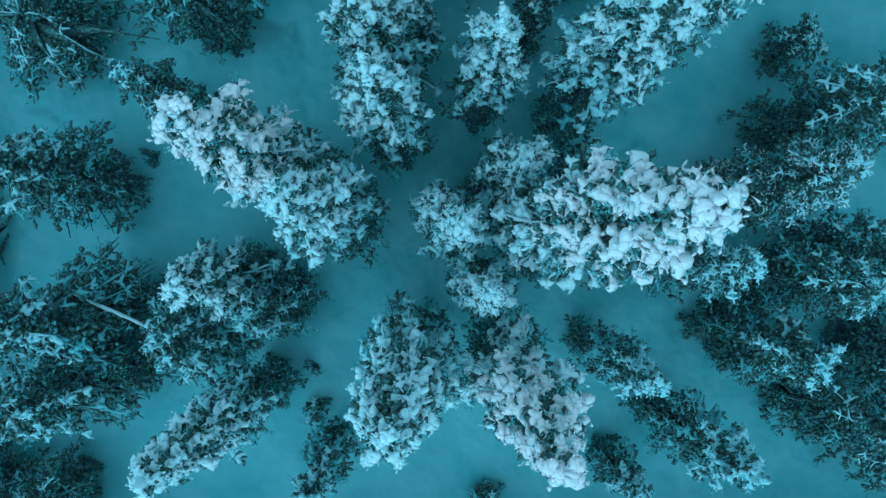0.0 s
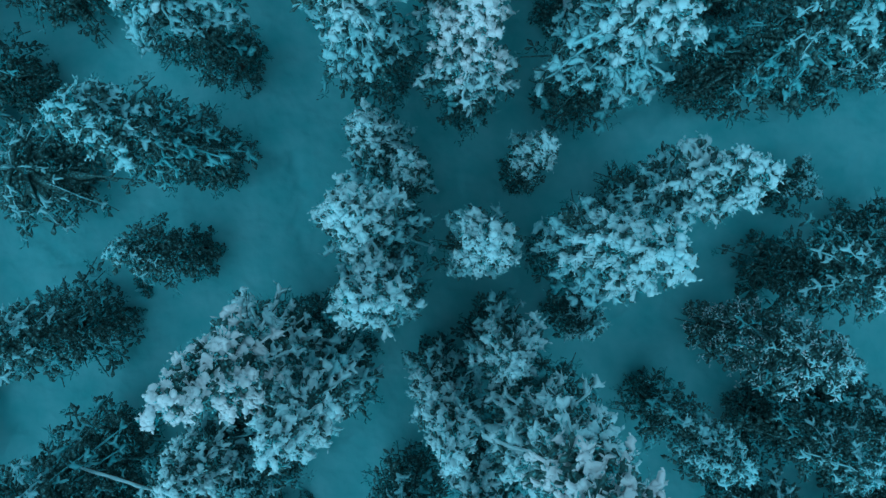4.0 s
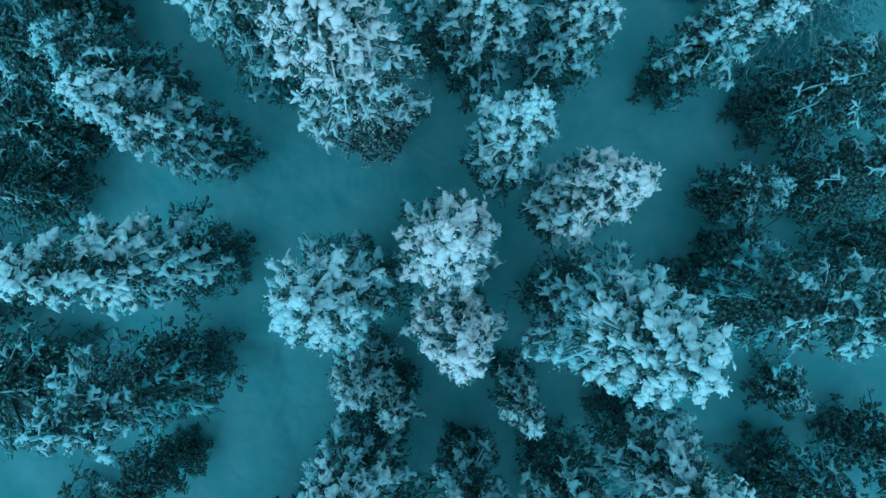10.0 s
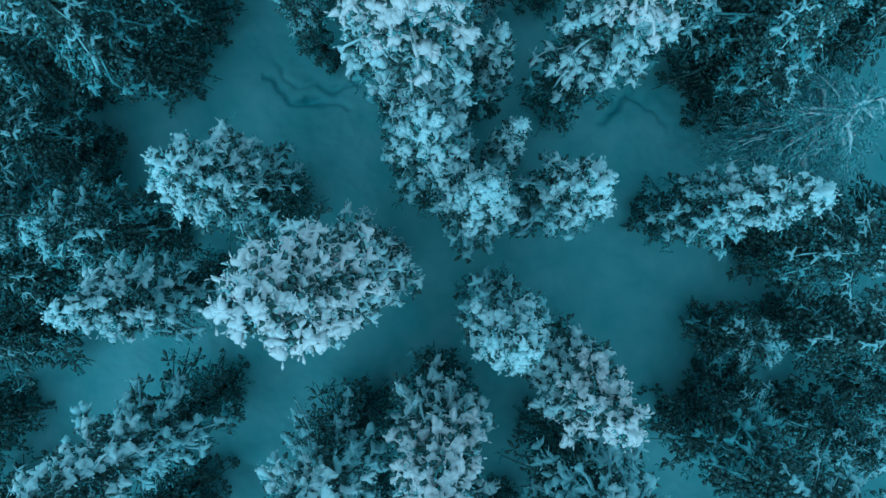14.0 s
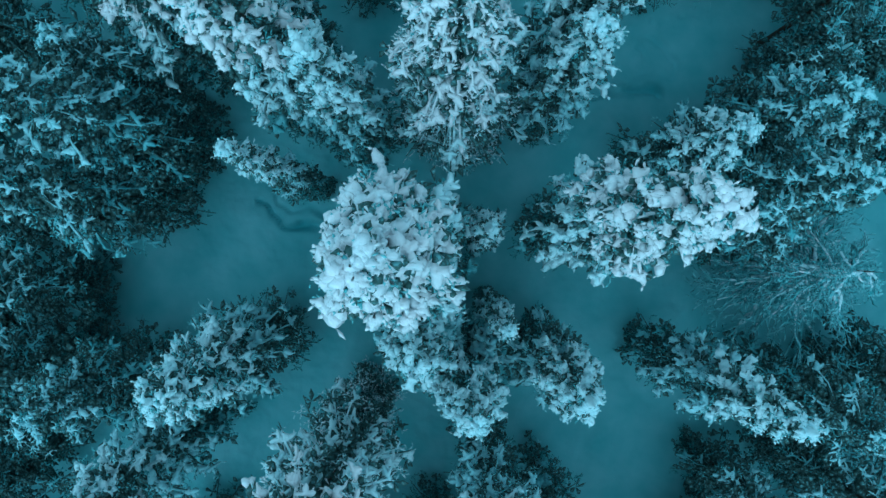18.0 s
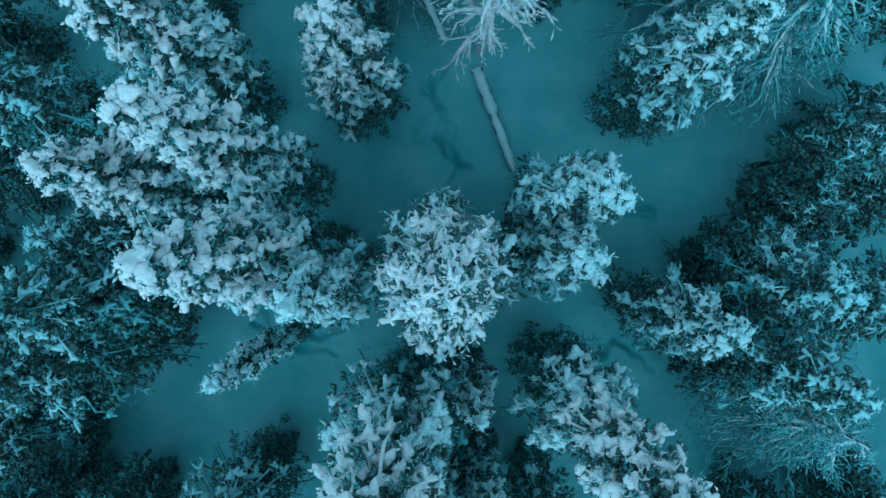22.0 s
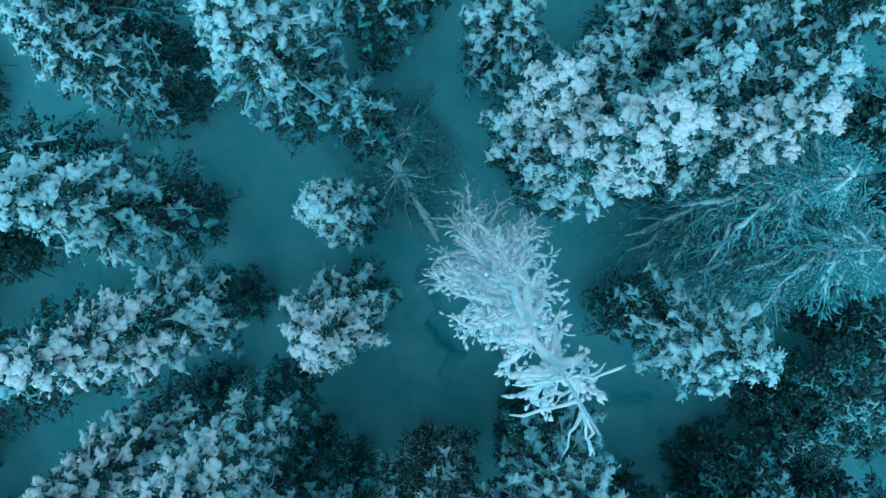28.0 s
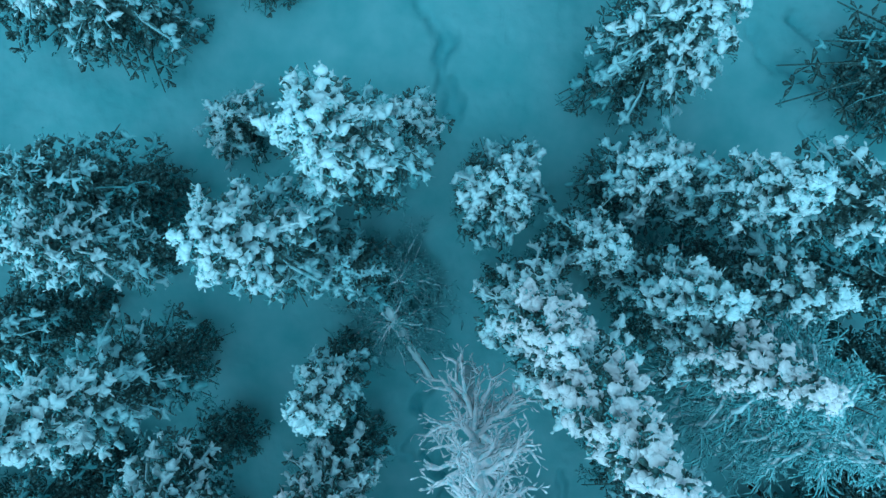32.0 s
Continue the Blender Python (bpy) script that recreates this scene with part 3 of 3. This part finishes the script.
def log(points, radius, name, label, snowy=True):
    """A thin trunk through a few points, with a ridge of snow on its upper side."""
    rng = np.random.default_rng(int(abs(points[0][0]) * 100))
    root = new(name)
    root.matrix_world = pose(*points[0])
    tagged(root, label, "log", "fallen and leaning trunks")
    o = np.array(points[0], float)
    for i, (a, b2) in enumerate(zip(points[:-1], points[1:])):
        a, b2 = np.array(a, float) - o, np.array(b2, float) - o
        d = np.linalg.norm(b2 - a)
        w = ((b2 - a) / d)[None]
        k = 1 - 0.25 * i
        v, f, _ = lofts(a[None], w, np.array([d * 1.02]), np.zeros(1), np.zeros(1), np.array([radius * k]), 8, 6, (1, 0.97, 0.93, 0.9, 0.86, 0.8), 1.0, 0.0, rng)
        part("stem", [(v, f)], BARK, root)
        if snowy:
            v, f, _ = lofts(a[None] + [[0, 0, radius * k * 0.8]], w, np.array([d]), np.zeros(1), np.zeros(1), np.array([radius * k * 1.1]), 7, 12, (0.3, 0.9, 1, 0.9, 1.1, 1, 0.8, 1, 1.1, 0.9, 0.9, 0.3), 0.8, 0.004, rng)
            part("snow_ridge", [(v, f)], LIT_SNOW, root, "ridge of snow")
    return root


# the southern stretch
conifer(5.0, 0.9, 27.5, 2.35, 1.3, 0.12, 1.1, 2.4)
conifer(0.7, 0.9, 17.6, 1.6, 1.1)
conifer(1.8, -1.7, 17.2, 1.5, 1.2)
conifer(-5.4, 1.7, 18.8, 2.5, 1.1)
conifer(-7.8, 3.9, 21.2, 2.5, 1.3)
conifer(-2.8, 6.4, 17.5, 2.1, 1.2, taper=2.6)
conifer(-3.3, 9.7, 17.2, 2.5, 1.2)
conifer(2.2, 8.5, 16.2, 1.75, 1.2, taper=2.8)
conifer(7.4, 8.3, 20.6, 2.4, 1.2, taper=2.4)
conifer(11.0, 11.0, 18.8, 2.5, 1.0)
conifer(12.7, -0.7, 14.2, 2.0, 0.6)
conifer(17.2, 3.5, 14.5, 2.3, 0.95, taper=1.5, thin=0.8)
conifer(20.7, 7.2, 12.0, 2.8, 0.7)
conifer(25.8, 9.0, 9.5, 2.5, 0.5)
conifer(19.4, -1.8, 12.5, 2.2, 0.7)
conifer(21.6, -9.0, 11.0, 2.3, 0.5)
conifer(28.4, -8.4, 9.0, 2.4, 0.45)
conifer(17.0, -5.2, 12.2, 2.4, 0.8)
conifer(8.8, -5.6, 14.5, 1.6, 0.8)
conifer(13.2, -9.8, 13.4, 2.1, 0.8)
conifer(3.1, -5.7, 22.8, 2.4, 1.35)
conifer(-1.6, -5.4, 22.2, 2.5, 1.2, thin=0.4)
conifer(-10.3, -8.0, 18.2, 2.0, 1.1)
conifer(-13.0, -4.4, 11.6, 2.6, 0.9)
conifer(-9.3, -3.2, 11.0, 2.3, 0.5)
conifer(-11.2, -1.6, 13.6, 2.3, 0.9)
conifer(-0.2, 1.9, 13.4, 1.5, 1.0)
conifer(8.0, 4.6, 9.0, 1.6, 0.6)
conifer(3.2, 3.7, 14.5, 2.2, 0.95)
conifer(-19.2, -7.2, 14.0, 2.4, 0.9)
conifer(-19.2, -3.4, 15.0, 2.8, 0.8)
conifer(-20.6, 4.0, 12.0, 2.7, 0.8)
conifer(-14.9, 8.3, 10.8, 1.7, 0.6)
conifer(-23.2, 12.9, 6.4, 3.7, 0.6, 0.06, taper=3.0)
conifer(-6.6, -12.0, 10.5, 1.7, 0.8)
conifer(10.0, -12.6, 8.5, 1.4, 0.8)
conifer(-23.0, -14.5, 7.0, 2.1, 0.5)
conifer(-27.0, -14.0, 7.5, 2.2, 0.5)
conifer(22.3, -0.3, 12.0, 2.4, 0.8)
conifer(25.6, -5.4, 10.5, 2.3, 0.6)
conifer(25.6, -11.6, 8.0, 2.5, 0.4)
conifer(-18.8, 5.8, 1.2, 0.8, 0.5, 0.02)
conifer(-8.0, -10.1, 1.8, 1.1, 0.5, 0.02)
conifer(-8.4, -7.6, 0.9, 0.6, 0.4, 0.02)
conifer(2.8, -15.6, 2.4, 1.3, 0.5, 0.02)
log([(-11.8, -6.2, 0), (-15.0, -4.4, 6.6), (-18.4, -2.2, 8.6)], 0.11, "leaning_trunk", "thin snow-covered trunk leaning between spruces")

# up to the first clearing
conifer(-13.9, 13.8, 16.2, 2.6, 0.9)
conifer(4.9, 13.0, 12.6, 1.4, 0.9)
conifer(-3.2, 14.1, 12.4, 1.7, 1.0)
conifer(-1.4, 12.6, 10.8, 1.3, 0.9)
conifer(1.7, 17.2, 18.4, 2.0, 1.3, taper=2.8)
conifer(1.3, 20.8, 20.6, 2.25, 1.5, taper=3.0)
conifer(-3.5, 18.9, 20.6, 2.6, 1.2)
conifer(8.0, 17.5, 22.6, 2.9, 1.2, taper=2.3)
conifer(16.3, 18.3, 19.0, 2.5, 1.0)
conifer(17.6, 23.7, 9.0, 1.7, 0.8)
conifer(18.2, 20.4, 6.2, 2.0, 0.5)
conifer(21.1, 12.3, 4.9, 1.6, 0.6, 0.03)
conifer(-12.2, 19.9, 20.4, 2.6, 1.1)
conifer(-12.1, 26.5, 16.8, 2.2, 1.1)
conifer(-15.2, 29.6, 13.7, 2.3, 0.9)
conifer(-19.8, 30.4, 13.0, 2.4, 0.8)
conifer(-22.4, 24.2, 9.6, 2.8, 0.6)
conifer(-25.2, 18.6, 11.0, 2.5, 0.7)
conifer(7.4, 22.9, 19.2, 2.1, 1.3)
conifer(4.0, 25.4, 18.8, 2.0, 1.2, taper=2.4)
conifer(-2.6, 27.6, 26.0, 2.4, 1.15, 0.12, 1.15, 2.4, 0.6)
conifer(-7.9, 31.6, 18.2, 2.6, 1.0, thin=0.3)
conifer(3.0, 30.7, 17.8, 2.0, 1.1)
conifer(0.9, 32.8, 18.6, 2.1, 1.2)
conifer(7.2, 31.1, 16.8, 2.1, 1.1)
conifer(14.0, 30.6, 18.4, 1.9, 1.1)
conifer(20.5, 28.6, 13.5, 2.5, 0.8)
conifer(22.2, 24.3, 12.0, 2.5, 0.6)
conifer(22.3, 18.6, 10.0, 2.1, 0.75)
conifer(-25.0, 31.5, 10.5, 2.6, 0.6)
conifer(-21.5, 27.5, 8.5, 2.4, 0.45)
conifer(-27.5, 27.0, 9.0, 2.6, 0.45)
conifer(25.5, 29.5, 10.0, 2.4, 0.55)
conifer(26.5, 20.5, 9.0, 2.4, 0.5)

# the middle stretch
conifer(0.3, 36.5, 27.2, 2.6, 1.7, 0.12, 1.1, 2.9)
conifer(3.8, 37.4, 13.9, 1.3, 1.0)
conifer(4.4, 33.4, 15.0, 0.9, 0.9)
conifer(8.2, 37.7, 24.8, 2.35, 1.3, taper=2.3)
bare_tree(21.2, 35.4, 11.5, 4.6, 0.15, 0.3, 10, many=9.0, stout=0.65, narrow=0.9)
conifer(18.0, 37.3, 10.4, 2.0, 0.8)
conifer(17.0, 39.0, 16.8, 2.4, 1.0)
conifer(13.5, 41.1, 15.3, 2.1, 1.0)
conifer(17.7, 42.6, 15.0, 2.3, 1.0)
conifer(18.4, 44.0, 11.6, 1.7, 0.8)
conifer(-13.4, 42.1, 18.6, 2.4, 1.0)
conifer(-15.2, 39.2, 17.0, 2.4, 0.9)
conifer(-13.2, 44.8, 15.0, 2.0, 0.9)
conifer(-20.0, 34.5, 12.5, 2.4, 0.7)
conifer(-19.8, 38.6, 13.0, 2.1, 0.85)
conifer(-24.0, 38.0, 11.0, 2.6, 0.7)
conifer(-4.7, 44.3, 24.2, 2.2, 1.5, taper=2.0)
conifer(-5.4, 40.0, 18.0, 0.9, 0.9)
conifer(-2.4, 42.8, 20.0, 1.9, 1.2)
conifer(2.4, 43.6, 23.4, 2.9, 1.1, 0.12, 1.2, 2.4, 0.75)
conifer(7.7, 46.4, 18.8, 2.4, 1.1)
conifer(7.1, 44.1, 18.2, 2.0, 1.1)
conifer(-5.5, 48.2, 22.8, 1.9, 1.4)
conifer(-10.5, 47.2, 19.0, 2.4, 1.3)
conifer(-22.0, 48.5, 12.0, 2.6, 0.7)
conifer(13.1, 52.5, 18.0, 2.4, 1.0)
conifer(21.7, 49.1, 13.0, 2.1, 0.7, 0.38)
conifer(21.8, 46.4, 8.5, 2.5, 0.5)
conifer(24.5, 41.0, 12.0, 2.5, 0.7)
conifer(21.6, 42.0, 12.0, 2.0, 0.75)
conifer(25.2, 57.6, 11.0, 2.3, 0.6)
conifer(24.8, 46.6, 10.0, 2.4, 0.5)
conifer(25.6, 51.0, 9.0, 2.4, 0.55)
conifer(-26.0, 44.0, 10.0, 2.6, 0.5)
conifer(-26.5, 52.5, 10.0, 2.6, 0.55)
log([(4.4, 55.1, 0.4), (5.5, 52.2, 0.45), (6.7, 48.9, 0.35)], 0.32, "fallen_log", "fallen snow-covered trunk on the forest floor")

# the northern stretch
conifer(-8.9, 53.0, 20.6, 2.4, 1.38)
conifer(-11.4, 57.9, 18.0, 2.8, 1.2)
conifer(-16.5, 51.0, 15.0, 2.4, 1.0)
conifer(-17.6, 60.0, 13.0, 2.6, 0.95)
conifer(-1.9, 52.8, 16.2, 2.5, 1.35)
conifer(-2.0, 57.7, 14.6, 1.8, 1.25)
conifer(-22.5, 56.5, 12.0, 2.8, 0.7)
bare_tree(0.4, 59.8, 5.5, 3.2, 0.1, 0.5, 8, 0, "low tangle of frosted dead branches", many=12.0, stout=0.5, narrow=0.8)
bare_tree(0.8, 62.0, 4.6, 2.6, 0.08, 0.4, 9, 0, "low tangle of frosted dead branches", many=14.0, stout=0.45, narrow=0.8)
bare_tree(4.6, 56.2, 30.0, 2.25, 0.20, 0.5, 5, 26, "tall dead tree white with hoar frost, bare sticks on top", 0.85, 4.6, 1.35, 3, 3.2)
bare_tree(17.4, 58.6, 16.5, 5.2, 0.12, 0.3, 10, many=8.0, stout=0.8, narrow=0.9)
bare_tree(19.6, 56.0, 16.0, 4.8, 0.12, 0.3, 10, many=8.0, stout=0.8, narrow=0.9)
conifer(8.2, 59.2, 23.6, 2.0, 1.5)
conifer(6.7, 61.4, 18.8, 2.1, 1.38)
conifer(10.0, 63.9, 13.6, 1.8, 1.1)
conifer(13.9, 60.1, 19.6, 1.9, 1.38)
conifer(12.6, 62.4, 17.0, 1.8, 1.25)
conifer(16.7, 62.3, 16.2, 2.0, 1.35)
conifer(19.5, 65.8, 16.0, 2.2, 1.25, 0.36)
conifer(15.6, 66.2, 16.6, 2.1, 1.25)
conifer(12.7, 67.3, 11.4, 2.6, 1.25)
conifer(6.0, 66.5, 11.0, 2.8, 1.25)
conifer(-4.7, 64.4, 17.2, 3.0, 1.25)
conifer(-1.3, 62.9, 9.5, 2.2, 0.75)
conifer(-0.9, 68.1, 18.6, 3.0, 1.25)
conifer(1.6, 70.0, 8.8, 1.9, 0.95)
conifer(-12.0, 64.3, 16.0, 2.6, 0.95, thin=0.4)
conifer(-12.8, 66.7, 15.0, 2.6, 0.95, thin=0.4)
conifer(-7.7, 70.3, 6.0, 2.2, 1.05)
conifer(-12.9, 76.2, 13.4, 3.1, 1.25)
conifer(-6.2, 78.4, 10.5, 2.0, 1.05)
conifer(13.6, 73.5, 14.0, 3.7, 1.2, taper=1.6)
conifer(9.6, 79.6, 10.0, 2.2, 1.05)
conifer(27.4, 72.9, 11.0, 3.9, 0.65)
conifer(-17.6, 77.0, 12.5, 3.0, 0.95)
conifer(-24.5, 65.0, 11.0, 2.6, 0.95)
conifer(23.5, 62.0, 13.0, 2.4, 1.05)
log([(0.2, 60.6, 4.2), (1.2, 58.6, 3.6), (2.5, 56.2, 2.4)], 0.24, "leaning_trunk", "slanting dead trunk with a ridge of snow")


def far_woods():
    """The same forest going on around, past what the flight looks down on; added to shade the edges."""
    rng = np.random.default_rng(77)
    kinds = []
    for _ in range(4):
        r = 0.19
        z0 = np.repeat(np.linspace(0.06, 0.95, 10), 4) + rng.uniform(-0.02, 0.02, 40)
        az = rng.uniform(0, 6.283, 40)
        reach = r * np.clip(1 - z0, 0.05, 1) ** 0.75 * rng.uniform(0.75, 1.15, 40)
        start = np.stack([0 * z0, 0 * z0, z0], axis=-1)
        way = np.stack([np.cos(az), np.sin(az), 0 * az], axis=-1)
        green = lofts(start, way, reach, 0 * z0, 0.35 * reach, 0.012 + 0.13 * reach, 3, 3, (0.6, 1.0, 0.1), 0.6, 0.0, rng)[:2]
        laid = lofts(start + np.array([0, 0, 0.008]), way, reach * 0.95, 0 * z0, 0.33 * reach, 0.006 + 0.09 * reach, 4, 3, (0.5, 1.0, 0.2), 0.8, 0.0, rng)[:2]
        stem = lofts(np.zeros((1, 3)), np.array([[0.0, 0.0, 1.0]]), np.ones(1), np.zeros(1), np.zeros(1), np.array([0.012]), 5, 3, (1, 0.6, 0.05))[:2]
        kinds.append((green, laid, stem))
    spots = []
    while len(spots) < 520:
        x, y = rng.uniform(-46, 50), rng.uniform(-36, 101)
        if -28.5 < x < 31 and -18.5 < y < 84:
            continue
        if all((x - a) ** 2 + (y - c2) ** 2 > 7 for a, c2 in spots):
            spots.append((x, y))
    dark, white = [], []
    for x, y in spots:
        h, wide, turn = rng.uniform(9, 19), rng.uniform(0.9, 1.25), rng.uniform(0, 6.283)
        m = np.array([[math.cos(turn), -math.sin(turn), 0], [math.sin(turn), math.cos(turn), 0], [0, 0, 1]])
        green, laid, stem = kinds[rng.integers(0, 4)]
        for store, (v, f) in ((dark, green), (white, laid), (dark, stem)):
            store.append(((v * [wide * h, wide * h, h]) @ m.T + [x, y, float(terrain(x, y)) - 0.2], f))
    ob = new("far_woods", mesh_of("far_woods", dark, NEEDLES, False))
    tagged(ob, "snowy spruce forest going on out of view, shading the edges", "forest", kind="stuff")
    tagged(part("snow_load", white, SHADED_SNOW, ob, "snow on the far crowns"), kind="stuff")


far_woods()
